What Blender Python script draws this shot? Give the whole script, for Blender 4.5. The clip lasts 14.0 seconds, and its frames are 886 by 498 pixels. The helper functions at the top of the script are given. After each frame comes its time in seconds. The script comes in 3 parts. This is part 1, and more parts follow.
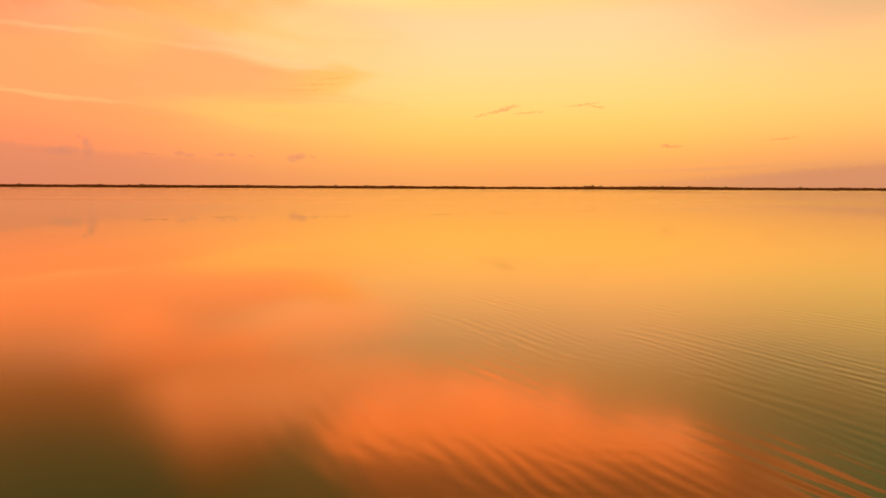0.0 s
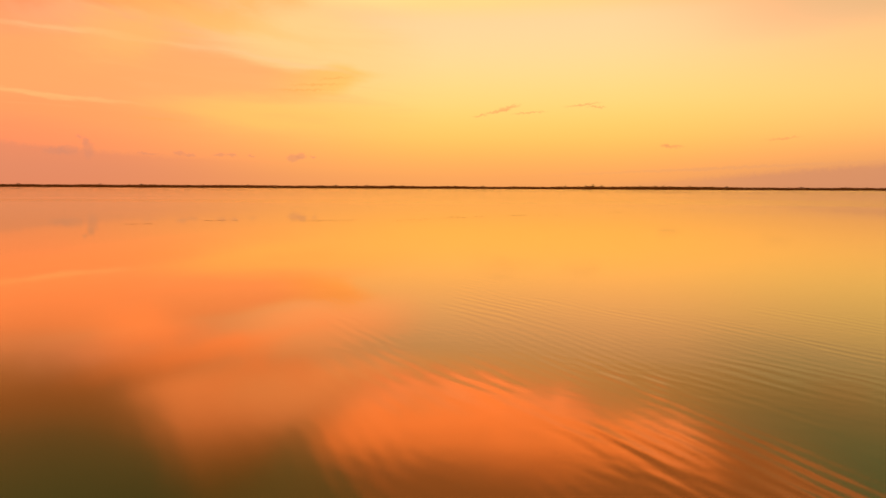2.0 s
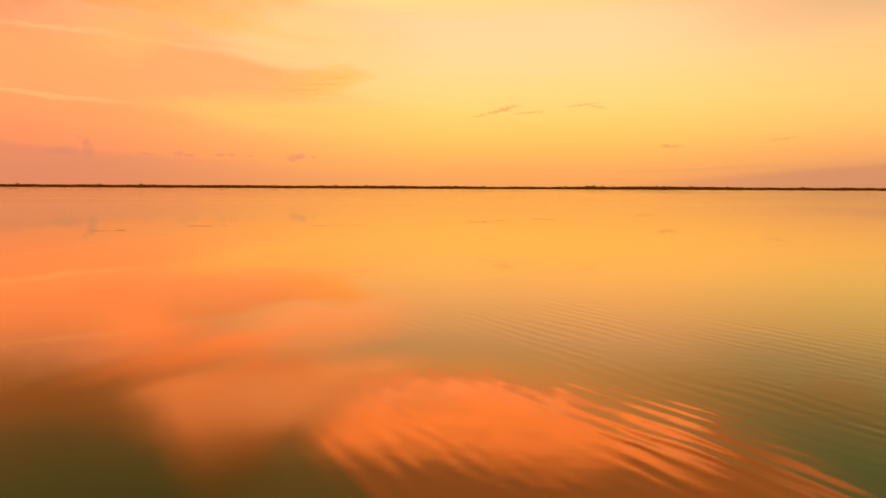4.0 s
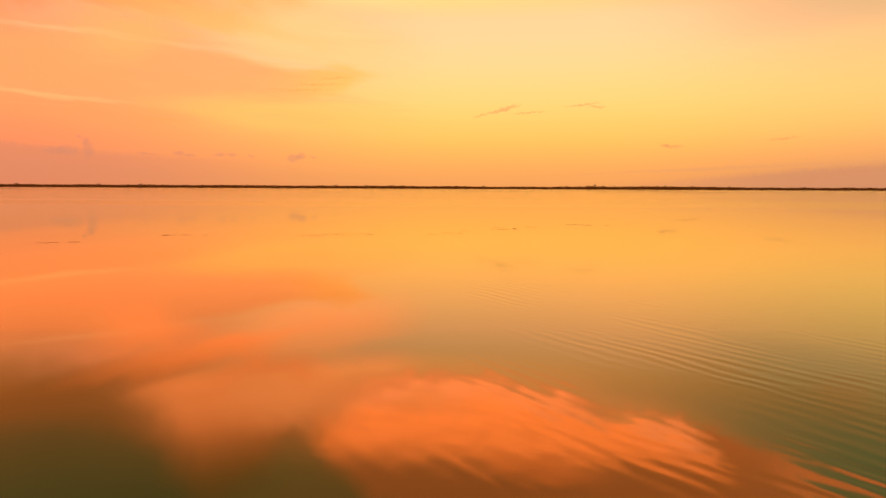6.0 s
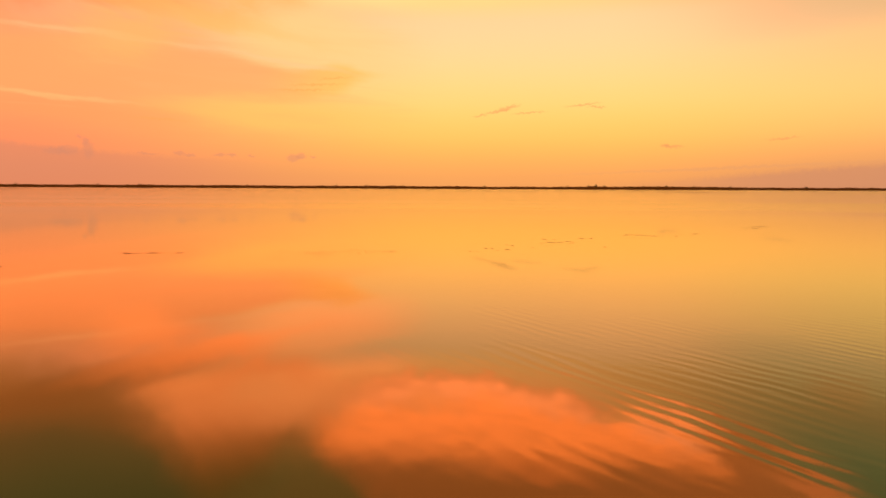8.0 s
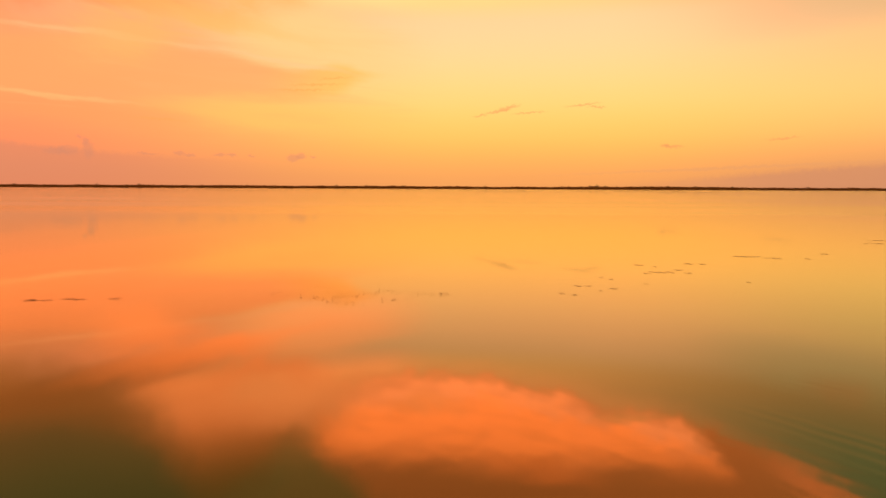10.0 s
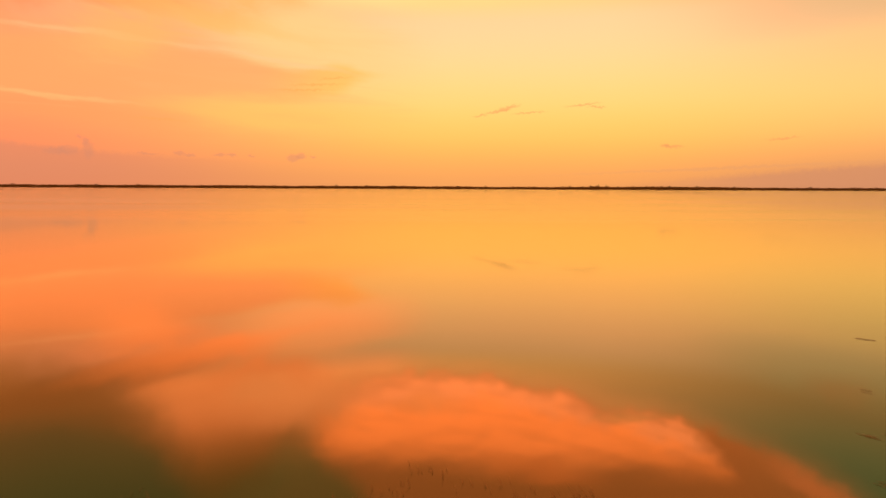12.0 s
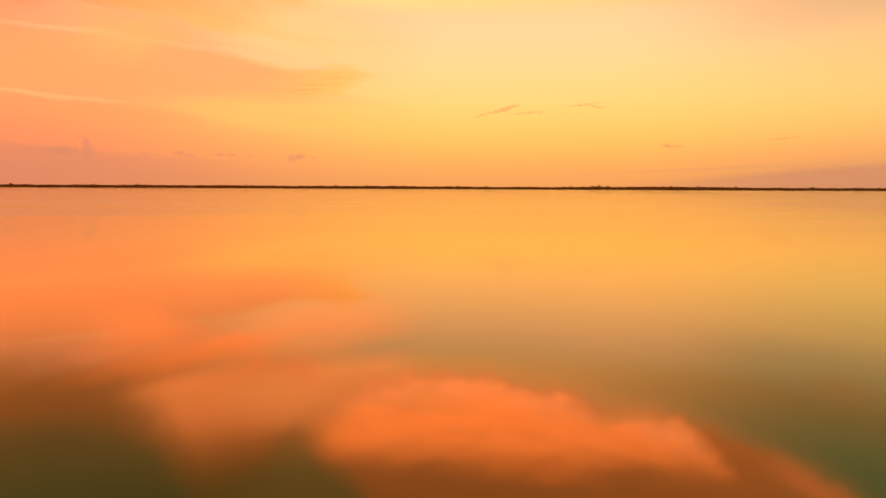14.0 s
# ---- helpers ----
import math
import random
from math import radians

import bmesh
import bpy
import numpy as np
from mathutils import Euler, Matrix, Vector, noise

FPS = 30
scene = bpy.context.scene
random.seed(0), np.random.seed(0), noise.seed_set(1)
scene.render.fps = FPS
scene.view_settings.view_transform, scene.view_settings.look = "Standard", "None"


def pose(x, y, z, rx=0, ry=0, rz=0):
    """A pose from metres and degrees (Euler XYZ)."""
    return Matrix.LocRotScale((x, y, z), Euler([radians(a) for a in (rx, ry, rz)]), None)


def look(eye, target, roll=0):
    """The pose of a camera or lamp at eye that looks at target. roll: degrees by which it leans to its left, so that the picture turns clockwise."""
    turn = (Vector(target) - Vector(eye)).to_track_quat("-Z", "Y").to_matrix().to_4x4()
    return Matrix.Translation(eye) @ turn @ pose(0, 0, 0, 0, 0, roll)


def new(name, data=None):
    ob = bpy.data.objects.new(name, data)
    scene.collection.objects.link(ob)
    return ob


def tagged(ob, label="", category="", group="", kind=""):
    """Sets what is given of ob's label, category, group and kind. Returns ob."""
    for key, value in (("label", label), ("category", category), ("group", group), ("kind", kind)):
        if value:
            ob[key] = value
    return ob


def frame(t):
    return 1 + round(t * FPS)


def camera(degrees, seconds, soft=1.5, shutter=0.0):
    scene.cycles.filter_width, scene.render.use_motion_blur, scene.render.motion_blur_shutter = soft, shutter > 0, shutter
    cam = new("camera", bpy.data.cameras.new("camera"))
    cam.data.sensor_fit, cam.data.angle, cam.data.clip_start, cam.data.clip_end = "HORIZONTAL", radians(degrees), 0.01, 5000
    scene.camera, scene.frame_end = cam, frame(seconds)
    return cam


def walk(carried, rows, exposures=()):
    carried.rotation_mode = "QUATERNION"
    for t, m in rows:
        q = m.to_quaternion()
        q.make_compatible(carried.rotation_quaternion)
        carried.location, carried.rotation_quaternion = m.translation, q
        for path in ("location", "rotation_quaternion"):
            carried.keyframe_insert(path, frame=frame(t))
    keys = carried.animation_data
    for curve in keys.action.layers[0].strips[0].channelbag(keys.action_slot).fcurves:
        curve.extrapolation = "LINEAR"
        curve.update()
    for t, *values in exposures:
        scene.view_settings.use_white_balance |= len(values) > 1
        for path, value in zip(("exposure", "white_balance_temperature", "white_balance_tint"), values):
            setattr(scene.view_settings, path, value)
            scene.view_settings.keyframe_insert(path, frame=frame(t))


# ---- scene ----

# ------------------------------------------------------------------ camera
cam = camera(75.0, 14.0, soft=1.6, shutter=0.5)
PITCH, LEAN = 6.02, 0.25  # degrees down, degrees of lean
PATH = (
    (0, 0.00, 0.00, 3.00),
    (1, -0.80, 2.92, 3.01),
    (2, -1.60, 6.07, 3.02),
    (3, -2.40, 9.45, 3.04),
    (4, -3.22, 13.07, 3.05),
    (5, -4.08, 16.93, 3.08),
    (6, -4.99, 21.03, 3.12),
    (7, -6.03, 25.33, 3.15),
    (8, -7.29, 29.89, 3.30),
    (9, -8.72, 34.87, 3.45),
    (10, -9.98, 40.41, 3.60),
    (11, -11.01, 46.46, 3.75),
    (12, -11.76, 52.81, 3.90),
    (13, -12.31, 59.41, 4.05),
    (14, -12.76, 66.21, 4.20),
)


def flight_pose(x, y, z):
    ahead = Vector((0, math.cos(radians(PITCH)), -math.sin(radians(PITCH))))
    eye = Vector((x, y, z))
    return look(eye, eye + ahead, LEAN)


walk(cam, [(t, flight_pose(x, y, z)) for t, x, y, z in PATH])


# ------------------------------------------------------------------ node helpers
class Net:
    """A thin wrapper that adds nodes to a tree and links them."""

    def __init__(self, tree):
        self.tree = tree
        self.tree.nodes.clear()

    def add(self, kind, **values):
        n = self.tree.nodes.new(kind)
        for key, value in values.items():
            setattr(n, key, value)
        return n

    def put(self, socket, value):
        if isinstance(value, bpy.types.NodeSocket):
            self.tree.links.new(value, socket)
        elif isinstance(value, (tuple, list)) and len(value) == 3 and socket.type == "RGBA":
            socket.default_value = (*value, 1)
        else:
            socket.default_value = value

    def math(self, op, a, b=0.0, c=0.0, clamp=False):
        n = self.add("ShaderNodeMath", operation=op, use_clamp=clamp)
        for socket, value in zip(n.inputs, (a, b, c)):
            self.put(socket, value)
        return n.outputs[0]

    def smooth(self, x, low, high, to_low=0.0, to_high=1.0):
        n = self.add("ShaderNodeMapRange", interpolation_type="SMOOTHSTEP")
        for socket, value in zip(n.inputs, (x, low, high, to_low, to_high)):
            self.put(socket, value)
        return n.outputs[0]

    def mix(self, factor, a, b, blend="MIX"):
        n = self.add("ShaderNodeMix", data_type="RGBA", blend_type=blend)
        self.put(n.inputs[0], factor)
        self.put(n.inputs[6], a)
        self.put(n.inputs[7], b)
        return n.outputs[2]

    def noise(self, vector, scale, detail=3.0, rough=0.5, distortion=0.0):
        n = self.add("ShaderNodeTexNoise")
        self.put(n.inputs["Vector"], vector)
        n.inputs["Scale"].default_value = scale
        n.inputs["Detail"].default_value = detail
        n.inputs["Roughness"].default_value = rough
        n.inputs["Distortion"].default_value = distortion
        return n.outputs["Fac"]

    def xyz(self, x, y, z=0.0):
        n = self.add("ShaderNodeCombineXYZ")
        for socket, value in zip(n.inputs, (x, y, z)):
            self.put(socket, value)
        return n.outputs[0]

    def ramp(self, x, stops, ease="B_SPLINE"):
        n = self.add("ShaderNodeValToRGB")
        n.color_ramp.interpolation = ease
        e = n.color_ramp.elements
        while len(e) < len(stops):
            e.new(0.5)
        for item, (at, colour) in zip(e, stops):
            item.position = at
            item.color = (*(v / 4 for v in colour), 1)
        self.put(n.inputs[0], x)
        return self.mix(1.0, n.outputs[0], (4.0, 4.0, 4.0), "MULTIPLY")


def lin(r, g, b, red=None):
    """8-bit display colour to scene light; red: the red beyond what a display shows."""
    f = lambda v: v / 255 / 12.92 if v < 10.3 else ((v / 255 + 0.055) / 1.055) ** 2.4
    return (f(r) if red is None else red, f(g), f(b))


# ------------------------------------------------------------------ dusk sky: the sun has just set, all light is the sky's
world = bpy.data.worlds.new("dusk_sky")
scene.world = world
world.use_nodes = True
w = Net(world.node_tree)
way = w.add("ShaderNodeTexCoord").outputs["Generated"]
sep = w.add("ShaderNodeSeparateXYZ")
w.put(sep.inputs[0], way)
AZ = w.math("MULTIPLY", w.math("ARCTAN2", sep.outputs[0], sep.outputs[1]), 57.29578)
EL = w.math("MULTIPLY", w.math("ARCSINE", sep.outputs[2]), 57.29578)
CIRCLE = w.xyz(AZ, EL)
tall = w.math("DIVIDE", EL, 45.0, clamp=True)

# colour by height, for three parts of the low sky
west_left = w.ramp(tall, [
    (0.00, lin(226, 135, 96)), (0.055, lin(238, 143, 98)), (0.11, lin(247, 152, 98, 1.2)), (0.18, lin(252, 166, 102, 1.6)),
    (0.27, lin(251, 166, 106, 1.6)), (0.31, lin(246, 162, 110, 1.2)), (0.35, (0.80, 0.25, 0.075)), (0.41, (0.52, 0.18, 0.042))])
west_mid = w.ramp(tall, [
    (0.00, lin(246, 160, 92)), (0.055, lin(251, 178, 94, 1.05)), (0.11, lin(254, 203, 98, 1.5)), (0.18, lin(254, 219, 123, 1.65)),
    (0.27, lin(253, 221, 152, 1.7)), (0.37, lin(252, 214, 160, 1.5)), (0.44, (1.25, 0.58, 0.17))])
west_right = w.ramp(tall, [
    (0.00, lin(216, 143, 100)), (0.055, lin(240, 162, 98)), (0.11, lin(252, 194, 106, 1.2)), (0.18, lin(253, 212, 124, 1.2)),
    (0.27, lin(250, 200, 134, 1.02)), (0.31, lin(238, 183, 128, 0.86)), (0.35, (0.60, 0.38, 0.14)), (0.41, (0.40, 0.30, 0.10))])
sky = w.mix(w.smooth(AZ, -40.0, 2.0), west_left, west_mid)
sky = w.mix(w.smooth(AZ, 14.0, 42.0), sky, west_right)

# the higher sky, seen in the water: dull olive on one side, a curtain of pink cloud, ochre, and bluish grey on the other
high_left = w.ramp(tall, [
    (0.30, (0.90, 0.27, 0.08)), (0.36, (0.58, 0.20, 0.065)), (0.44, (0.47, 0.183, 0.064)), (0.52, (0.345, 0.22, 0.08)), (0.62, (0.285, 0.218, 0.086)), (1.0, (0.28, 0.24, 0.10))])
high_curtain = w.ramp(tall, [
    (0.30, (2.4, 0.57, 0.18)), (0.40, (2.75, 0.68, 0.235)), (0.47, (2.7, 0.60, 0.19)), (0.52, (1.55, 0.35, 0.095)), (0.58, (0.60, 0.22, 0.06)),
    (0.66, (0.50, 0.24, 0.07)), (1.0, (0.32, 0.25, 0.10))])
high_peach = w.ramp(tall, [
    (0.30, (2.5, 0.66, 0.24)), (0.36, (2.6, 0.70, 0.27)), (0.42, (3.1, 0.86, 0.28)), (0.50, (1.8, 0.46, 0.14)), (0.60, (0.8, 0.34, 0.11)), (1.0, (0.32, 0.25, 0.10))])
high_mid = w.ramp(tall, [
    (0.30, (1.75, 0.83, 0.265)), (0.36, (1.66, 0.70, 0.24)), (0.42, (1.95, 0.70, 0.25)), (0.52, (1.5, 0.50, 0.15)), (0.66, (0.9, 0.36, 0.11)), (1.0, (0.35, 0.26, 0.11))])
high_right = w.ramp(tall, [
    (0.30, (0.84, 0.37, 0.115)), (0.37, (0.70, 0.30, 0.105)), (0.44, (0.48, 0.36, 0.155)), (0.50, (0.34, 0.34, 0.15)), (0.66, (0.32, 0.30, 0.14)), (1.0, (0.30, 0.28, 0.14))])
high = w.mix(w.smooth(AZ, -36.0, -24.0), high_left, high_curtain)
high = w.mix(w.smooth(AZ, -18.0, -9.0), high, high_peach)
high = w.mix(w.smooth(AZ, -6.5, -0.5), high, high_mid)
high = w.mix(w.smooth(AZ, 8.0, 39.0), high, high_right)
sky = w.mix(w.smooth(EL, 15.2, 18.0), sky, high)

# the sky behind, away from the afterglow, is dim
turned = w.math("ABSOLUTE", AZ)
sky = w.mix(w.smooth(turned, 50.0, 130.0), sky, w.mix(1.0, sky, (1.0, 0.80, 0.65), "MULTIPLY"))


def drifted(stretch, scale, detail, reach, lean=0.0):
    """The place in the sky, in degrees, pushed about by a turbulence, so that cloud edges fray."""
    t = w.add("ShaderNodeTexNoise")
    w.put(t.inputs["Vector"], w.xyz(w.math("MULTIPLY", AZ, stretch), w.math("ADD", EL, w.math("MULTIPLY", AZ, lean))))
    t.inputs["Scale"].default_value, t.inputs["Detail"].default_value, t.inputs["Roughness"].default_value = scale, detail, 0.6
    a = w.add("ShaderNodeVectorMath", operation="SUBTRACT")
    w.put(a.inputs[0], t.outputs["Color"])
    a.inputs[1].default_value = (0.5, 0.5, 0.5)
    b = w.add("ShaderNodeVectorMath", operation="MULTIPLY_ADD")
    w.put(b.inputs[0], a.outputs[0])
    b.inputs[1].default_value = (reach, reach, 0)
    w.put(b.inputs[2], CIRCLE)
    out = w.add("ShaderNodeSeparateXYZ")
    w.put(out.inputs[0], b.outputs[0])
    return out.outputs[0], out.outputs[1]


PUFFY = drifted(0.8, 0.42, 7.0, 3.4)
COMBED = drifted(0.30, 0.45, 7.0, 2.6, 0.22)
FEATHER = drifted(0.22, 0.55, 7.0, 2.0, 0.03)
FINE = drifted(1.0, 2.6, 7.0, 0.7)


def cloud(sky, where, az, el, wide, high, tilt, colour, amount, soft=0.35):
    """A cloud bank: a ragged ellipse, wide and high in degrees, mixed into the sky."""
    c, s = math.cos(radians(tilt)), math.sin(radians(tilt))
    dx, dy = w.math("SUBTRACT", where[0], az), w.math("SUBTRACT", where[1], el)
    u = w.math("ADD", w.math("MULTIPLY", dx, c / wide), w.math("MULTIPLY", dy, s / wide))
    v = w.math("ADD", w.math("MULTIPLY", dx, -s / high), w.math("MULTIPLY", dy, c / high))
    r = w.math("SQRT", w.math("ADD", w.math("MULTIPLY", u, u), w.math("MULTIPLY", v, v)))
    return w.mix(w.smooth(r, 1.0 + soft, 1.0 - soft, 0.0, amount), sky, colour)


def rim(where, points):
    """How far, in degrees, a place lies beyond a cloud's rim; the rim runs through points of (azimuth, height)."""
    heights = []
    for step in (0.0, 0.6, -0.6):
        n = w.add("ShaderNodeFloatCurve")
        curve = n.mapping.curves[0]
        places = [((az + 45) / 90, el / 45) for az, el in points]
        while len(curve.points) < len(places):
            curve.points.new(0.5, 0.5)
        for p, at in zip(curve.points, places):
            p.location = at
        n.mapping.update()
        w.put(n.inputs["Value"], w.math("DIVIDE", w.math("ADD", where[0], 45.0 + step), 90.0, clamp=True))
        heights.append(w.math("MULTIPLY", n.outputs[0], 45.0))
    slope = w.math("DIVIDE", w.math("SUBTRACT", heights[1], heights[2]), 1.2)
    steep = w.math("SQRT", w.math("ADD", w.math("MULTIPLY", slope, slope), 1.0))
    return w.math("DIVIDE", w.math("SUBTRACT", where[1], heights[0]), steep)


def layer(sky, colour, amount, *masks):
    """Mixes a colour into the sky where all the masks hold."""
    for m in masks:
        amount = w.math("MULTIPLY", amount, m)
    return w.mix(amount, sky, colour)


# high thin cloud combed out sideways over the left half
combed = w.noise(w.xyz(w.math("MULTIPLY", AZ, 0.055), w.math("ADD", w.math("MULTIPLY", EL, 0.52), w.math("MULTIPLY", AZ, 0.02))), 1.0, 6.0, 0.58, 0.6)
veil = w.math("MULTIPLY", w.smooth(AZ, 2.0, -16.0), w.math("MULTIPLY", w.smooth(EL, 3.5, 7.5), w.smooth(EL, 20.0, 15.0)))
sky = w.mix(w.math("MULTIPLY", veil, w.smooth(combed, 0.48, 0.66, 0.0, 0.4)), sky, lin(252, 172, 108, 1.5))
sky = w.mix(w.math("MULTIPLY", veil, w.smooth(combed, 0.46, 0.33, 0.0, 0.3)), sky, lin(253, 206, 136, 1.8))

# the broad streaks of that cloud: pink above, a peach field, an orange tongue below it with a yellow tip, yellow gaps and pale threads
sky = cloud(sky, FEATHER, -29.0, 14.6, 9.0, 2.0, -3, lin(253, 172, 122, 1.6), 0.75, 0.7)
sky = cloud(sky, FEATHER, -13.0, 13.6, 8.5, 2.3, -5, lin(253, 213, 138, 2.3), 0.8, 0.6)
tongue_top = w.smooth(rim(FEATHER, [(-45, 11.0), (-38, 11.4), (-30, 11.8), (-20, 11.5), (-14, 10.8), (-9.5, 11.2), (-7, 10.8), (0, 10.0)]), 0.5, -0.5)
tongue_foot = w.smooth(rim(FEATHER, [(-45, 7.2), (-38, 7.6), (-25, 8.0), (-15, 8.3), (-10, 9.2), (-7.5, 10.4), (0, 12.0)]), -0.7, 0.7)
sky = layer(sky, w.mix(w.smooth(AZ, -18.0, -9.5), lin(253, 172, 104, 1.8), lin(254, 194, 92, 1.9)), 0.68, tongue_top, tongue_foot)
sky = cloud(sky, FEATHER, -15.5, 6.8, 9.0, 1.4, 0, lin(254, 203, 103, 1.8), 0.55, 0.7)
sky = cloud(sky, FEATHER, -31.0, 6.2, 9.0, 0.9, -4, lin(253, 164, 98, 1.6), 0.5, 0.8)
sky = cloud(sky, FEATHER, -28.5, 12.3, 8.0, 0.22, -2, lin(253, 196, 134, 1.8), 0.7, 0.8)
sky = cloud(sky, FEATHER, -15.0, 11.5, 5.0, 0.2, -8, lin(253, 205, 142, 1.8), 0.6, 0.8)
sky = cloud(sky, FEATHER, -33.5, 7.5, 5.0, 0.2, -5, lin(253, 192, 120, 1.7), 0.65, 0.8)
for az, el, wide, tilt in ((-12.2, 9.6, 2.0, 3), (-13.5, 9.1, 2.2, 2), (-25.5, 5.9, 1.8, -2), (-10.5, 10.2, 1.2, 5)):
    sky = cloud(sky, FINE, az, el, wide, 0.07, tilt, lin(252, 168, 84, 1.5), 0.5, 0.9)
sky = cloud(sky, FEATHER, 34.0, 15.0, 7.0, 1.8, 6, lin(236, 190, 136), 0.5, 0.8)

# low haze banks with flat tops over both ends of the shore
haze = w.smooth(rim(FINE, [(-45, 3.7), (-38, 3.5), (-33, 3.1), (-29, 2.8), (-22, 2.55), (-12, 2.4), (0, 2.3)]), 0.35, -0.25)
sky = layer(sky, lin(226, 140, 104), 0.55, haze, w.smooth(AZ, -14.0, -36.0), w.smooth(EL, 0.0, 1.8, 0.55, 1.0))
haze = w.smooth(rim(FINE, [(0, 0.2), (14, 0.5), (22, 0.8), (30, 1.5), (36, 1.95), (45, 2.3)]), 0.4, -0.4)
sky = layer(sky, lin(214, 144, 104), 0.75, haze, w.smooth(AZ, 12.0, 34.0))
sky = cloud(sky, FINE, 27.0, 1.9, 12.0, 0.12, 2, lin(232, 160, 106), 0.4, 0.9)

# wisps that break up the banks, and long combed streaks through the bright one
wisps = w.noise(w.xyz(w.math("MULTIPLY", AZ, 0.16), w.math("ADD", w.math("MULTIPLY", EL, 0.42), w.math("MULTIPLY", AZ, 0.07))), 1.0, 6.0, 0.6, 0.8)
streaks = w.noise(w.xyz(w.math("MULTIPLY", AZ, 0.10), w.math("SUBTRACT", w.math("MULTIPLY", EL, 1.1), w.math("MULTIPLY", AZ, 0.16))), 1.0, 4.0, 0.55, 0.4)

# the pale orange curtain between the yellow of the west and the olive gap
sky = layer(sky, (2.35, 0.50, 0.15), w.smooth(wisps, 0.35, 0.6, 0.35, 0.8), w.smooth(rim(COMBED, [(-45, 8.0), (-36, 9.5), (-28, 10.8), (-21, 13.5), (-15, 16.0), (-10, 18.5), (0, 21.0)]), -1.4, 1.4),
            w.smooth(EL, 21.0, 16.0), w.smooth(AZ, -36.0, -27.0), w.smooth(AZ, -6.0, -12.0))
sky = cloud(sky, PUFFY, -17.5, 18.8, 2.6, 1.2, 0, (2.0, 0.62, 0.23), 0.4, 0.8)

# the olive gap beside it
gap = w.smooth(rim(PUFFY, [(-45, 13.0), (-39, 14.4), (-35, 15.8), (-31, 17.7), (-28.4, 20.2), (-26.6, 23.0), (-25, 26.0), (-22, 31.0), (0, 40.0)]), -3.0, 2.4)
sky = layer(sky, high_left, 0.9, gap)
sky = layer(sky, (1.05, 0.23, 0.055), 0.6, w.smooth(rim(COMBED, [(-45, 17.0), (-36, 17.2), (-30, 19.0), (-26, 21.6), (-22, 25.5), (0, 32.0)]), 3.4, -0.6), gap)

# a dark bar low in that gap and a bright one under it
sky = cloud(sky, COMBED, -33.0, 16.6, 8.5, 0.9, -7, (0.78, 0.19, 0.05), 0.75, 0.8)
sky = cloud(sky, COMBED, -22.5, 14.9, 8.5, 0.7, -8, (2.7, 0.54, 0.15), 0.55, 0.8)

# the glowing bank overhead: a dim red-brown body, its bright side, a rim that catches the light and a notch of clear sky
body_rim = [(-45, 40.0), (-18, 28.0), (-13.4, 22.6), (-11, 20.0), (-8, 19.0), (-4.5, 18.4), (0, 18.4), (4.5, 18.6), (9.5, 19.4), (14, 20.1), (18, 20.6), (22, 20.8),
            (25.5, 21.2), (28, 21.8), (31, 22.4), (34, 23.3), (37, 24.5), (45, 29.5)]
halo = w.smooth(rim(COMBED, [(az, el - 0.9) for az, el in body_rim]), -1.5, 1.1)
sky = layer(sky, w.mix(w.smooth(AZ, 18.0, 32.0), (2.45, 0.76, 0.27), (1.15, 0.44, 0.16)), 0.6, halo, w.smooth(AZ, -16.0, -9.0))
loose = w.smooth(AZ, -3.0, -12.0, 1.0, 2.3)  # its left end is frayed out
body = w.smooth(w.math("DIVIDE", rim(PUFFY, body_rim), loose), -0.9, 0.9)
sky = layer(sky, (1.65, 0.36, 0.10), 0.95, body, w.smooth(EL, 40.0, 29.0), w.smooth(AZ, 27.0, 35.0, 1.0, 0.8))
bright_rim = [(-45, 40.0), (-16, 27.0), (-13, 22.6), (-10.8, 20.2), (-8, 19.1), (-4.5, 18.5), (0, 18.5), (4.5, 18.7), (9.5, 19.5), (14, 20.2), (18, 20.7), (22, 21.0), (24.2, 21.5), (26.5, 23.4), (29.5, 27.0), (33, 34.0), (45, 40.0)]
bright = w.smooth(w.math("DIVIDE", rim(PUFFY, bright_rim), loose), -0.8, 1.1)
fade = w.smooth(rim(COMBED, [(-45, 24.5), (-11, 25.3), (-5, 25.7), (0, 25.7), (5, 26.1), (10, 26.0), (15, 25.4), (20, 24.7), (25, 24.2), (45, 23.0)]), 2.0, -1.8)
pink = w.smooth(rim(PUFFY, [(-45, 20.5), (-12, 21.2), (-4, 20.6), (4, 20.4), (12, 21.6), (18, 22.0), (25, 23.6), (45, 26.0)]), 1.0, -1.0)
glow = w.mix(pink, (4.8, 0.93, 0.235), (3.9, 0.90, 0.33))
sky = layer(sky, glow, w.smooth(w.math("ADD", w.math("MULTIPLY", streaks, 0.5), w.math("MULTIPLY", wisps, 0.5)), 0.40, 0.55, 0.80, 1.0), bright, fade, w.smooth(AZ, -13.5, -7.5, 0.62, 1.0))
sky = cloud(sky, PUFFY, -1.5, 20.9, 3.4, 1.0, 4, (3.2, 0.80, 0.27), 0.55, 0.8)
sky = cloud(sky, PUFFY, -14.6, 20.2, 5.2, 1.9, 4, (2.95, 0.75, 0.26), 0.85, 0.9)
sky = cloud(sky, COMBED, 10.0, 26.6, 5.0, 0.9, 4, (3.2, 0.58, 0.14), 0.5, 0.8)
sky = cloud(sky, COMBED, 18.5, 20.9, 3.0, 0.22, -12, (2.0, 0.66, 0.21), 0.6, 0.8)
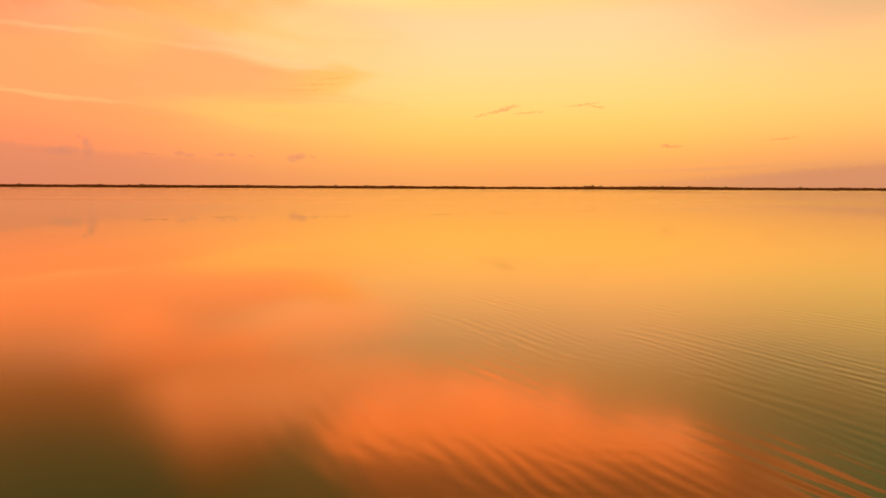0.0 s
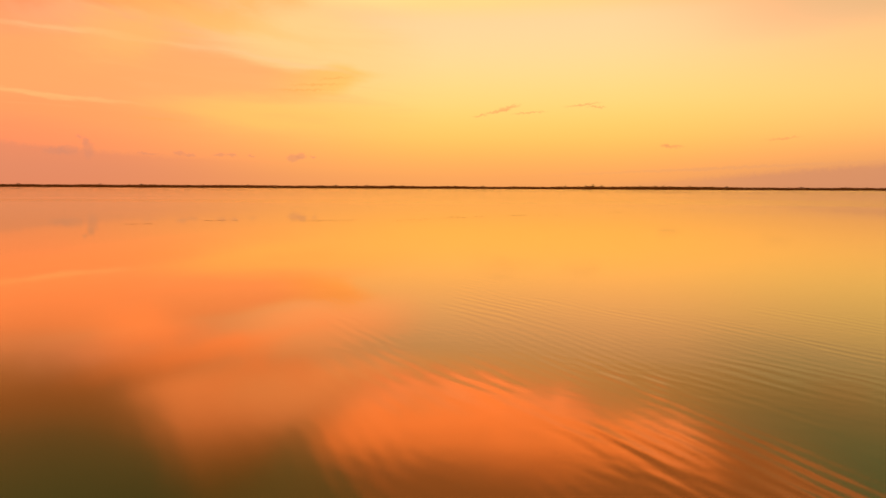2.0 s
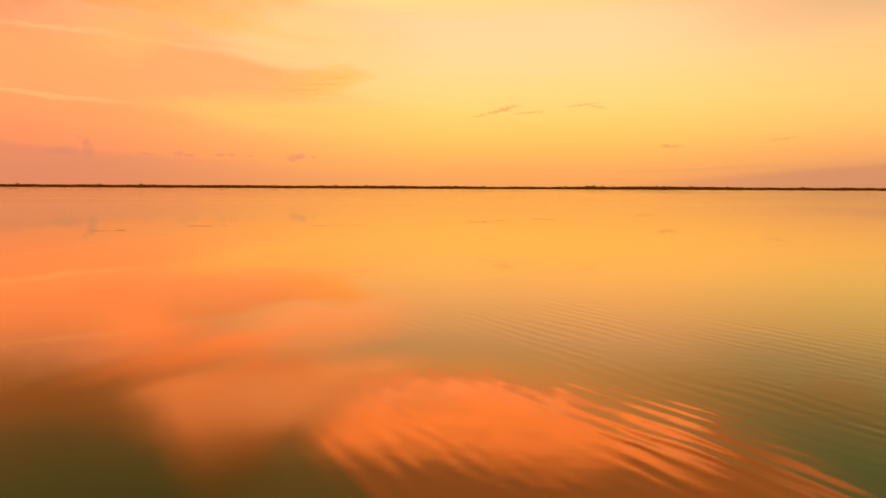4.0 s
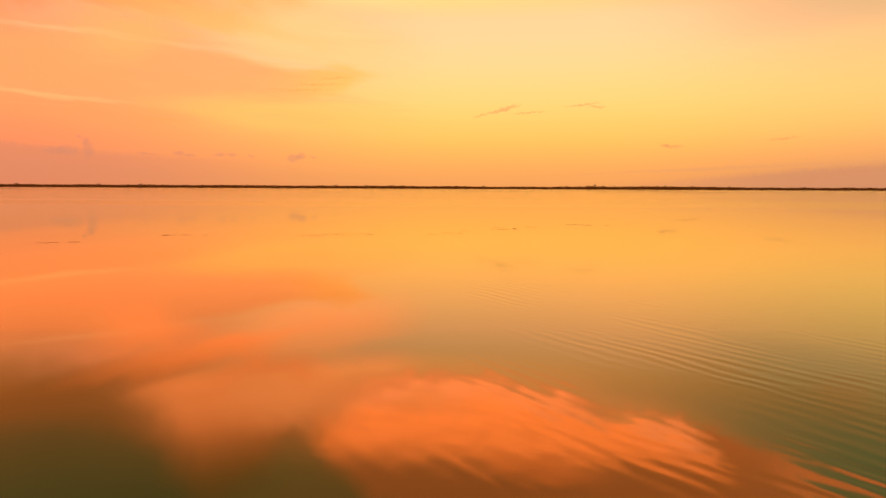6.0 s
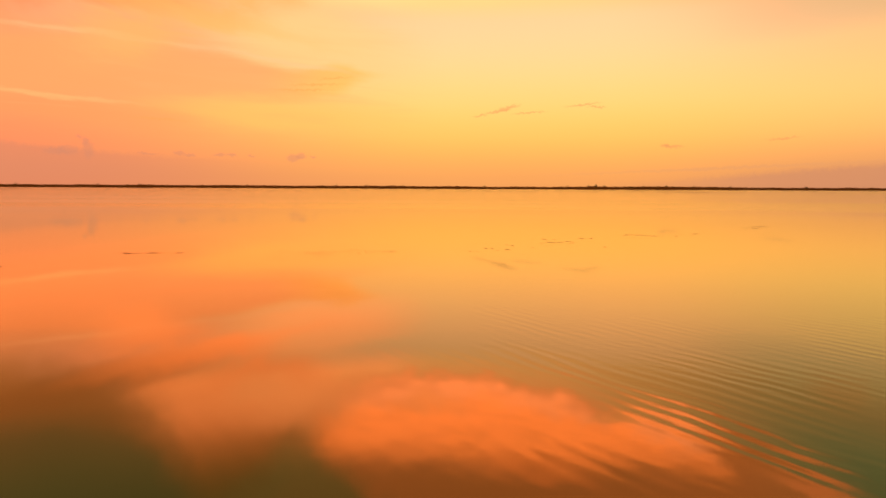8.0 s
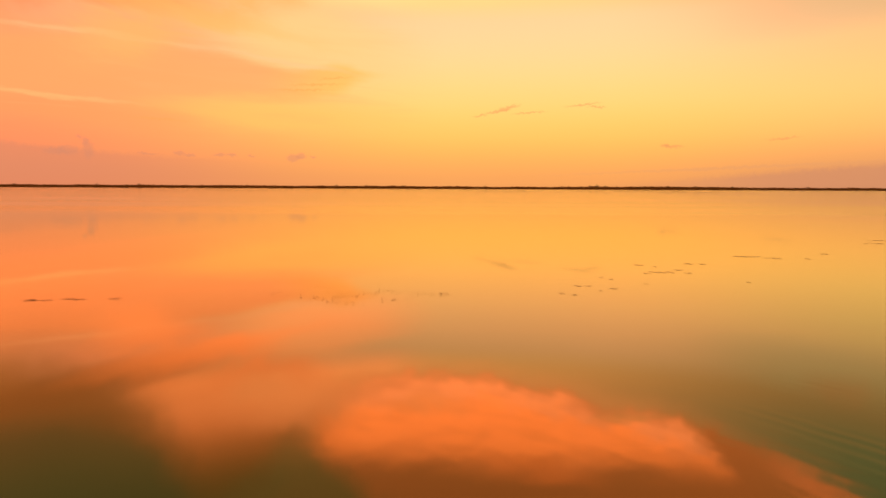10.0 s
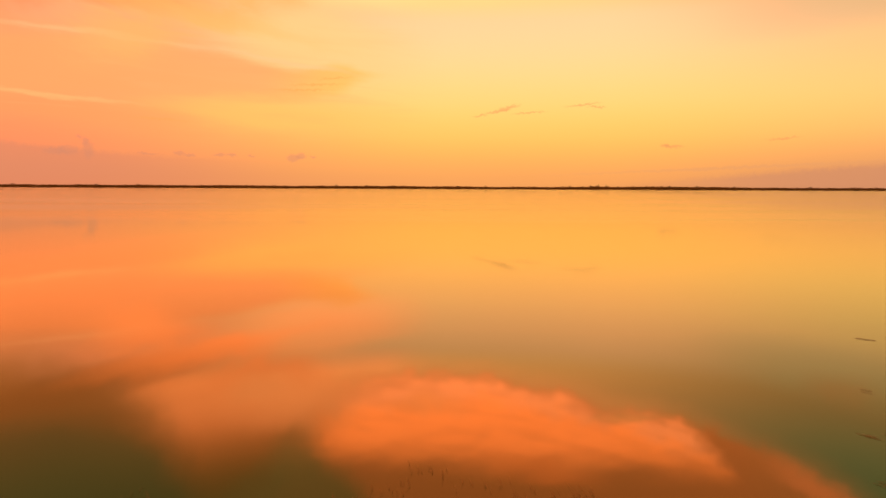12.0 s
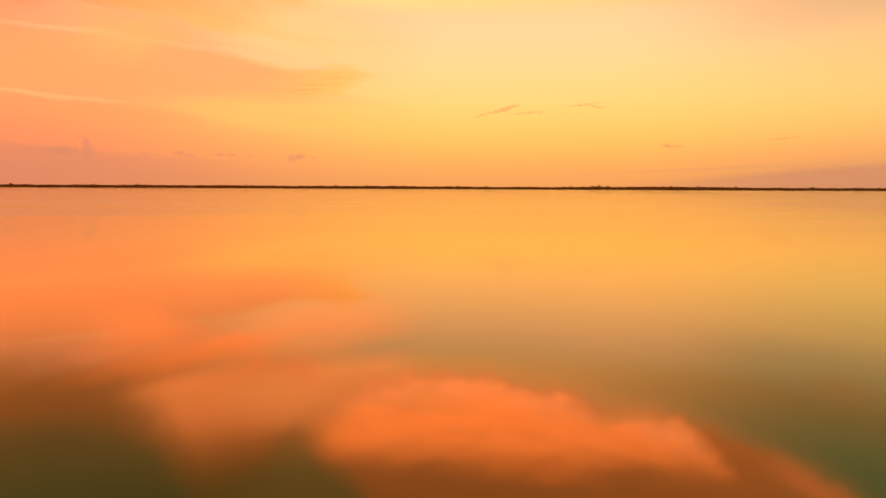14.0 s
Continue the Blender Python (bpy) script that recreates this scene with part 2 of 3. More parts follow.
edge_light = w.smooth(rim(PUFFY, [(a, e + 1.7) for a, e in body_rim]), 0.7, -0.5)
sky = layer(sky, (3.5, 0.70, 0.24), 0.34, body, edge_light, w.smooth(AZ, 29.0, 34.0))
notch = w.smooth(rim(PUFFY, [(-45, 40.0), (-25, 29.0), (-20, 26.4), (-17.8, 24.7), (-16.2, 23.3), (-15.0, 22.7), (-13.6, 23.2), (-11.6, 24.8), (-9.0, 26.6), (-7, 28.8), (0, 31.5), (45, 40.0)]), -1.1, 2.6)
sky = layer(sky, w.mix(w.smooth(EL, 23.5, 27.0), (0.95, 0.35, 0.11), (0.55, 0.31, 0.10)), 0.85, notch)
sky = cloud(sky, PUFFY, 35.6, 16.3, 2.4, 1.0, 0, (0.90, 0.33, 0.115), 0.45, 0.8)

# small heaps along the horizon and thin streaks higher up
HEAP, STREAK = lin(216, 140, 108), lin(222, 152, 94)
for az, el, wide, tall_by in ((-31.3, 3.1, 0.38, 0.7), (-31.5, 3.8, 0.24, 0.36), (-31.9, 4.1, 0.16, 0.14), (-32.7, 3.0, 0.7, 0.4), (-33.6, 2.85, 0.7, 0.25), (-26.9, 2.9, 0.7, 0.09), (-24.4, 3.0, 0.42, 0.22), (-23.5, 2.85, 0.45, 0.14),
                           (-21.0, 2.95, 0.5, 0.16), (-19.9, 2.9, 0.45, 0.12), (-18.2, 2.9, 0.3, 0.1), (-14.4, 2.8, 0.6, 0.3), (-13.7, 2.95, 0.45, 0.26), (-12.6, 2.9, 0.3, 0.08)):
    sky = cloud(sky, FINE, az, el, wide, tall_by, 0, HEAP, 0.42, 0.5)
for az, el, wide, tall_by, tilt in ((5.2, 7.35, 1.1, 0.10, 12), (6.3, 7.7, 0.9, 0.16, 12), (3.4, 6.95, 0.5, 0.08, 9), (8.3, 7.2, 1.3, 0.07, 3), (13.3, 7.85, 1.3, 0.09, 4), (14.6, 7.6, 0.7, 0.06, -3),
                                 (21.4, 3.85, 0.8, 0.13, 0), (20.8, 3.95, 0.4, 0.1, 0), (30.1, 4.3, 1.0, 0.07, 3)):
    sky = cloud(sky, FINE, az, el, wide, tall_by, tilt, STREAK, 0.5, 0.7)

ground_glow = w.smooth(EL, -0.3, -1.5)
sky = w.mix(ground_glow, sky, (0.10, 0.05, 0.02))
back = w.add("ShaderNodeBackground")
w.put(back.inputs[0], sky)
back.inputs[1].default_value = 1.0
w.put(w.add("ShaderNodeOutputWorld").inputs[0], back.outputs[0])


# ------------------------------------------------------------------ materials
def material(name):
    m = bpy.data.materials.new(name)
    m.use_nodes = True
    return m, Net(m.node_tree)


def finish(n, **values):
    b = n.add("ShaderNodeBsdfPrincipled")
    for key, value in values.items():
        n.put(b.inputs[key.replace("_", " ")], value)
    n.put(n.add("ShaderNodeOutputMaterial").inputs[0], b.outputs[0])
    return b


def water_material():
    m, n = material("lagoon_water")
    place = n.add("ShaderNodeTexCoord").outputs["Object"]
    p = n.add("ShaderNodeSeparateXYZ")
    n.put(p.inputs[0], place)
    px, py = p.outputs[0], p.outputs[1]

    def swell(turn, length, height, bend, patch, seed):
        """A train of long-crested ripples, their crests turned by so many degrees; length and height in metres."""
        c, s = math.cos(radians(turn)), math.sin(radians(turn))
        along = n.math("ADD", n.math("MULTIPLY", px, c), n.math("MULTIPLY", py, s))
        across = n.math("ADD", n.math("MULTIPLY", px, -s), n.math("MULTIPLY", py, c))
        wander = n.noise(n.xyz(n.math("MULTIPLY", along, 0.35), n.math("MULTIPLY", across, 0.75), seed), 1.0, 3.0)
        phase = n.math("ADD", n.math("MULTIPLY", across, 6.2831853 / length), n.math("MULTIPLY", wander, bend))
        group = n.smooth(n.noise(n.xyz(n.math("MULTIPLY", along, 0.5 * patch), n.math("MULTIPLY", across, patch), seed + 3.0), 1.0, 2.0), 0.41, 0.68)
        return n.math("MULTIPLY", n.math("MULTIPLY", n.math("SINE", phase), group), height)

    # breeze: ruffled on the near right, smooth further out, and a ruffled band beyond
    puffs = n.noise(n.xyz(n.math("MULTIPLY", px, 0.05), n.math("MULTIPLY", py, 0.09)), 1.0, 3.0)
    edge = n.math("MULTIPLY", n.math("SUBTRACT", puffs, 0.5), 14.0)
    near = n.smooth(n.math("ADD", py, edge), 55.0, 40.0)
    right = n.smooth(n.math("ADD", n.math("ADD", px, edge), n.math("MULTIPLY", py, 0.13)), -4.0, 4.0)
    breeze = n.math("MULTIPLY", near, n.math("ADD", n.math("MULTIPLY", right, 0.92), 0.08))
    far = n.smooth(n.math("ADD", py, n.math("MULTIPLY", edge, 0.25)), 66.0, 70.0)
    far = n.math("MULTIPLY", far, n.smooth(py, 80.0, 120.0, 0.16, 1.0))
    slick = n.noise(n.xyz(n.math("MULTIPLY", px, 0.006), n.math("MULTIPLY", py, 0.05)), 1.0, 3.0)
    far = n.math("MULTIPLY", far, n.smooth(slick, 0.38, 0.6, 0.15, 1.0))
    early = n.smooth(py, 25.0, 7.0)
    waves = n.math("ADD", swell(-55, 0.36, 0.0013, 11.0, 0.5, 0.0), swell(-41, 0.30, 0.00026, 12.0, 0.6, 11.0))
    waves = n.math("ADD", waves, n.math("MULTIPLY", early, swell(-64, 0.25, 0.0009, 9.0, 0.45, 23.0)))
    fine = n.noise(n.xyz(n.math("MULTIPLY", px, 1.5), n.math("MULTIPLY", py, 3.0)), 1.0, 3.0)
    lull = n.smooth(n.math("ADD", n.math("ADD", px, n.math("MULTIPLY", edge, 0.3)), n.math("MULTIPLY", py, 0.13)), 3.2, 7.5, 1.0, 0.5)
    waves = n.math("MULTIPLY", waves, lull)
    height = n.math("MULTIPLY", n.math("ADD", waves, n.math("MULTIPLY", fine, 0.0012)), n.math("ADD", breeze, 0.03))
    bump = n.add("ShaderNodeBump")
    bump.inputs["Strength"].default_value, bump.inputs["Distance"].default_value = 1.0, 1.0
    n.put(bump.inputs["Height"], height)
    gloss = n.math("ADD", n.math("ADD", n.math("MULTIPLY", far, 0.105), n.math("MULTIPLY", early, 0.075)), 0.03)
    silt = n.noise(place, 0.07, 4.0)
    body = n.mix(silt, (0.018, 0.036, 0.008), (0.028, 0.042, 0.010))
    finish(n, Base_Color=body, Roughness=gloss, IOR=1.385,
           Coat_Weight=0.8, Coat_IOR=1.385, Coat_Tint=(1.0, 1.0, 0.3, 1.0), Coat_Roughness=gloss, Normal=bump.outputs[0], Coat_Normal=bump.outputs[0])
    return m


def soil_material():
    m, n = material("marsh_soil")
    place = n.add("ShaderNodeTexCoord").outputs["Object"]
    a = n.noise(place, 0.02, 5.0)
    b = n.noise(place, 1.3, 4.0)
    colour = n.mix(a, (0.060, 0.050, 0.030), (0.10, 0.085, 0.05))
    colour = n.mix(n.math("MULTIPLY", b, 0.6), colour, (0.045, 0.055, 0.025))
    finish(n, Base_Color=colour, Roughness=0.9)
    return m


def leaf_material(name, dark, light):
    m, n = material(name)
    island = n.add("ShaderNodeNewGeometry").outputs["Random Per Island"]
    place = n.add("ShaderNodeTexCoord").outputs["Object"]
    patch = n.noise(place, 0.03, 3.0)
    tone = n.math("ADD", n.math("MULTIPLY", island, 0.6), n.math("MULTIPLY", patch, 0.4))
    finish(n, Base_Color=n.mix(tone, dark, light), Roughness=0.9, IOR=1.25)
    return m


def bark_material():
    m, n = material("bark")
    place = n.add("ShaderNodeTexCoord").outputs["Object"]
    finish(n, Base_Color=n.mix(n.noise(place, 3.0, 4.0), (0.05, 0.035, 0.022), (0.12, 0.09, 0.06)), Roughness=0.85)
    return m


def weed_material():
    m, n = material("wet_weed")
    place = n.add("ShaderNodeTexCoord").outputs["Object"]
    each = n.add("ShaderNodeObjectInfo").outputs["Random"]
    tone = n.math("MULTIPLY", each, n.noise(place, 9.0, 3.0))
    finish(n, Base_Color=n.mix(tone, (0.28, 0.095, 0.038), (0.42, 0.20, 0.08)), Roughness=0.55)
    return m


WATER, SOIL, BARK, WEED = water_material(), soil_material(), bark_material(), weed_material()
MANGROVE = leaf_material("mangrove_leaves", (0.14, 0.070, 0.022), (0.22, 0.115, 0.036))
FRINGE = leaf_material("fringe_leaves", (0.13, 0.060, 0.018), (0.20, 0.095, 0.028))


# ------------------------------------------------------------------ building helpers
def mesh_from(name, verts, faces, mat, smooth=False):
    me = bpy.data.meshes.new(name)
    me.from_pydata([tuple(v) for v in verts], [], faces)
    me.materials.append(mat)
    if smooth:
        me.polygons.foreach_set("use_smooth", [True] * len(me.polygons))
    me.update()
    return me


def part(name, me, parent, label=""):
    ob = new(name, me)
    ob.parent = parent
    if label:
        tagged(ob, label)
    return ob


def clump(verts, faces, rng, centre, radius, flat=0.75):
    """An uneven eight-sided tuft of leaves."""
    k = len(verts)
    turn = rng.uniform(0, 6.28)
    for dx, dy, dz in ((1, 0, 0), (0, 1, 0), (-1, 0, 0), (0, -1, 0), (0, 0, 1), (0, 0, -1)):
        r = radius * rng.uniform(0.65, 1.3)
        c, s = math.cos(turn), math.sin(turn)
        verts.append((centre[0] + r * (dx * c - dy * s), centre[1] + r * (dx * s + dy * c), centre[2] + r * flat * dz))
    for a, b in ((0, 1), (1, 2), (2, 3), (3, 0)):
        faces.append((k + a, k + b, k + 4))
        faces.append((k + b, k + a, k + 5))


def tube(verts, faces, a, b, ra, rb, sides=6):
    """A tapered limb from a to b."""
    a, b = Vector(a), Vector(b)
    q = (b - a).to_track_quat("Z", "Y")
    k = len(verts)
    for centre, r in ((a, ra), (b, rb)):
        for i in range(sides):
            t = 6.2831853 * i / sides
            verts.append(tuple(centre + q @ Vector((r * math.cos(t), r * math.sin(t), 0))))
    for i in range(sides):
        j = (i + 1) % sides
        faces.append((k + i, k + j, k + sides + j, k + sides + i))
    faces.append(tuple(k + sides + i for i in range(sides)))


# ------------------------------------------------------------------ lagoon and land
SHORE = 2650.0


def shore_line(x):
    return SHORE + 60 * noise.noise(Vector((x * 0.0011, 3.1, 0))) + 12 * noise.noise(Vector((x * 0.009, 7.7, 0)))


def water_sheet():
    xs = np.linspace(-4600, 4600, 47)
    ys = np.concatenate([np.linspace(-2200, -200, 8), np.linspace(-100, 300, 9), np.linspace(500, 2900, 13)])
    verts = [(x, y, 0.0) for y in ys for x in xs]
    nx = len(xs)
    faces = [(j * nx + i, j * nx + i + 1, (j + 1) * nx + i + 1, (j + 1) * nx + i) for j in range(len(ys) - 1) for i in range(nx - 1)]
    return tagged(new("water", mesh_from("water", verts, faces, WATER, True)),
                  "calm shallow lagoon water mirroring the orange dusk sky", "water", kind="structure")


def land_sheet():
    xs = np.linspace(-4600, 4600, 231)
    rows = (-14, 0, 6, 20, 60, 160, 500, 1100, 1900)
    verts, nx = [], len(xs)
    for k, d in enumerate(rows):
        for x in xs:
            z = -0.6 if k == 0 else (0.05 if k == 1 else 0.5 + 0.4 * min(k, 4) + 0.5 * noise.noise(Vector((x * 0.02, d * 0.02, 1.7))))
            verts.append((x, shore_line(x) + d, z))
    faces = [(j * nx + i, j * nx + i + 1, (j + 1) * nx + i + 1, (j + 1) * nx + i) for j in range(len(rows) - 1) for i in range(nx - 1)]
    return tagged(new("ground", mesh_from("ground", verts, faces, SOIL, True)),
                  "flat dark marsh land along the far shore", "ground", kind="structure")


water_sheet()
land_sheet()


def height_of_woods(x):
    """How tall the growth stands along the shore, in metres."""
    h = 13.0 + 1.6 * noise.noise(Vector((x * 0.006, 0.3, 0))) + 1.2 * noise.noise(Vector((x * 0.03, 5.3, 0)))
    h += 1.0 * math.exp(-((x + 1500) / 500) ** 2)
    h += 3.0 * math.exp(-((x - 690) / 60) ** 2) + 2.2 * math.exp(-((x - 1000) / 240) ** 2)
    h -= 1.0 * math.exp(-((x - 300) / 330) ** 2)
    return max(h, 8.0)


def far_woods():
    rng = random.Random(11)
    verts, faces = [], []
    x = -2900.0
    while x < 2900:
        x += rng.uniform(1.6, 3.4)
        back_off = rng.uniform(4, 46)
        h = height_of_woods(x) * rng.uniform(0.84, 1.0) * (1.15 if rng.random() < 0.06 else 1)
        y0 = shore_line(x) + back_off
        for k in range(11):
            f = rng.random()
            wide = 4.6 * (1 - 0.45 * f)
            clump(verts, faces, rng, (x + rng.gauss(0, wide * 0.6), y0 + rng.gauss(0, wide * 0.6), 1.0 + (h - 1.6) * (0.25 + 0.72 * f)), rng.uniform(1.4, 2.7))
    return tagged(new("far_woods", mesh_from("far_woods", verts, faces, MANGROVE)),
                  "dark low mangrove woods silhouetted along the far shore", "woods", kind="stuff")


def shore_fringe():
    """The closed belt of low mangrove at the water's edge, in front of the woods."""
    rng = random.Random(12)
    verts, faces = [], []
    xs = np.arange(-2900.0, 2900.0, 2.4)
    profile = ((-3.0, 0.02), (-1.5, 0.45), (1.5, 0.8), (6.0, 0.96), (22.0, 1.0), (48.0, 0.9), (60.0, 0.1))
    for x in xs:
        y0, top = shore_line(x), height_of_woods(x) * 0.86
        for back_off, share in profile:
            lump = 1 + 0.10 * noise.noise(Vector((x * 0.16, back_off * 0.2, 2.0))) + 0.05 * rng.uniform(-1, 1)
            verts.append((x + rng.uniform(-0.8, 0.8), y0 + back_off + 1.6 * noise.noise(Vector((x * 0.3, back_off, 9.0))), top * share * lump))
    n = len(profile)
    for i in range(len(xs) - 1):
        for k in range(n - 1):
            faces.append((i * n + k, (i + 1) * n + k, (i + 1) * n + k + 1, i * n + k + 1))
    for x in xs:
        for k in range(2):
            y0 = shore_line(x) + rng.uniform(-3, 6)
            clump(verts, faces, rng, (x + rng.gauss(0, 1.2), y0, height_of_woods(x) * rng.uniform(0.1, 0.8)), rng.uniform(0.7, 1.6))
    return tagged(new("shore_fringe", mesh_from("shore_fringe", verts, faces, FRINGE)),
                  "dense dark brown shrub belt at the water's edge of the far shore", "shrubs", kind="stuff")


far_woods()
shore_fringe()


def tree(seed, tall, spread, x, back_off, label):
    """A single tree that stands above the woods: trunk, limbs and a broken crown."""
    rng = random.Random(seed)
    base = new("tree")
    base.location = (x, shore_line(x) + back_off, 0.6)
    tagged(base, label, "tree", "trees standing above the woods")
    verts, faces = [], []
    lean = (rng.uniform(-0.5, 0.5), rng.uniform(-0.5, 0.5), tall * 0.62)
    tube(verts, faces, (0, 0, -0.5), lean, tall * 0.028, tall * 0.016, 7)
    tips = []
    for i in range(7):
        a = 6.28 * i / 7 + rng.uniform(-0.3, 0.3)
        f = rng.uniform(0.55, 1.0)
        start = (lean[0] * f, lean[1] * f, lean[2] * f)
        end = (spread * 0.7 * math.cos(a), spread * 0.7 * math.sin(a), tall * rng.uniform(0.62, 0.9))
        tube(verts, faces, start, end, tall * 0.011, tall * 0.004, 5)
        tips.append(end)
    tips.append((0, 0, tall * 0.95))
    part("trunk", mesh_from("trunk", verts, faces, BARK, True), base)
    verts, faces = [], []
    for tip in tips:
        for i in range(26):
            clump(verts, faces, rng, (tip[0] + rng.gauss(0, spread * 0.24), tip[1] + rng.gauss(0, spread * 0.24), tip[2] + rng.gauss(0, tall * 0.055)), rng.uniform(0.35, 0.85))
    part("crown", mesh_from("crown", verts, faces, MANGROVE), base)
    return base


for i, (x, tall, spread) in enumerate(((-490, 15.5, 4.0), (-355, 14.5, 6.0), (-190, 15, 4.0), (55, 14, 5.0), (180, 14, 8.0), (560, 16, 5.0), (655, 17, 6.0), (690, 21, 6.5),
                                       (722, 17, 6.0), (775, 15, 4.5), (905, 17, 6.0), (1010, 17.5, 7.0), (1120, 17, 5.0), (1290, 16, 7.0), (1640, 15, 7.0), (1850, 14, 6.0),
                                       (-1400, 17, 8.0), (-1590, 16, 7.0), (-900, 15.5, 7.0), (-1950, 17, 7.0))):
    tall_one = "tall dark tree with a broken crown rising above the shore woods"
    broad_one = "broad dark mangrove tree standing above the shore woods"
    tree(40 + i, tall, spread, x, 14 + 5 * (i % 4), broad_one if spread > 5.5 else tall_one)


# ------------------------------------------------------------------ floating weed and reed stubs on the water
def bent_stalk(name, rng, points, thick):
    """A tapered stalk through a row of points."""
    verts, faces = [], []
    last = len(points) - 2
    for k in range(last + 1):
        r0, r1 = thick * (0.6 if k == 0 else 1.0), thick * (0.3 if k == last else 1.0)
        tube(verts, faces, points[k], points[k + 1], r0, r1, 5)
    return mesh_from(name, verts, faces, WEED, True)


rng = random.Random(61)
STALKS = []
for length in (0.14, 0.2, 0.26, 0.32, 0.4, 0.5):
    bend = rng.uniform(-0.09, 0.09) * length
    rise = rng.uniform(0.004, 0.014)
    STALKS.append((length, bent_stalk("stalk", rng, [(-length / 2, 0, 0.0), (-length * 0.15, bend, 0.007), (length * 0.2, bend * 0.8, rise), (length / 2, -bend, 0.001)], rng.uniform(0.0022, 0.0036))))
STUBS = []
for tall in (0.035, 0.05, 0.065, 0.085):
    tip = rng.uniform(0.6, 0.9) * tall
    STUBS.append(bent_stalk("stem", rng, [(0.0, 0, -0.03), (-tip * 0.48, rng.uniform(-0.005, 0.005), tall * 0.5), (-tip, rng.uniform(-0.02, 0.02), tall)], rng.uniform(0.0022, 0.0036)))


def floating_weed(seed, x, y, length, turn, label):
    """A short drift of weed: thin wet stalks that lie side by side on the water."""
    rng = random.Random(seed)
    raft = new("floating_weed")
    raft.matrix_world = pose(x, y, 0, 0, 0, turn)
    tagged(raft, label, "weed", "drift lines of floating weed")
    for i in range(max(2, int(length * 9))):
        reach, me = rng.choice([k for k in STALKS if k[0] < max(length, 0.16)])
        u = rng.uniform(-0.5, 0.5) * max(length - reach, 0.02)
        ob = part("stalk", me, raft)
        ob.matrix_basis = pose(u, rng.gauss(0, 0.07) + 0.05 * math.sin(u * 3 + seed), rng.uniform(0.0, 0.004), 0, 0, rng.gauss(0, 9))
    return raft


def reed_clump(seed, x, y, length, turn, count, label):
    """Reed stubs that stand out of the shallow water, bent over by the wind."""
    rng = random.Random(seed)
    clump_base = new("reed_clump")
    clump_base.matrix_world = pose(x, y, 0, 0, 0, turn)
    tagged(clump_base, label, "reeds", "reed stubs in the shallow water")
    for i in range(int(count * 1.3)):
        ob = part("stem", rng.choice(STUBS), clump_base)
        ob.matrix_basis = pose(rng.uniform(-0.5, 0.5) * length, rng.gauss(0, 0.12), 0, 0, 0, rng.gauss(0, 25) - turn)
    return clump_base


SHORT, LONG, TUFT = ("short thin brown streak of weed floating on the still water", "long thin brown drift line of weed floating on the still water",
                     "tiny dark tuft of weed floating on the still water")
NEAR_DRIFT = ((-0.7, 67.6, 0.62), (-0.1, 67.1, 0.37), (1.9, 68.1, 0.56), (2.6, 68.1, 0.51), (0.6, 66.0, 0.47), (0.6, 65.1, 0.34), (-0.6, 65.2, 0.90), (-1.3, 64.8, 0.33),
              (-0.1, 65.3, 0.45), (-2.2, 62.2, 0.20), (-3.5, 63.7, 0.21), (-3.2, 63.3, 0.25), (-5.0, 61.6, 0.38), (-4.6, 61.6, 0.27), (-3.8, 61.1, 0.37), (-4.4, 60.6, 0.18),
              (-5.9, 60.1, 0.35), (-5.5, 59.8, 0.24))
for i, (x, y, length) in enumerate(NEAR_DRIFT):
    floating_weed(70 + i, x, y, length, -36 + 5 * (i % 3), TUFT if length < 0.22 else SHORT)
FAR_DRIFT = ((7.4, 70.6, 1.1, -20), (6.4, 71.3, 1.6, -12), (9.1, 70.4, 0.33, -20), (1.9, 62.6, 0.3, -36), (21.0, 81.5, 1.6, -8), (19.0, 79.2, 1.3, -8),
             (-22.9, 58.4, 1.3, 4), (-21.8, 58.7, 1.0, 0), (-20.6, 58.8, 0.5, 6), (-27.0, 53.0, 1.2, 6), (-25.9, 53.4, 0.9, 10), (11.5, 72.6, 0.6, -14))
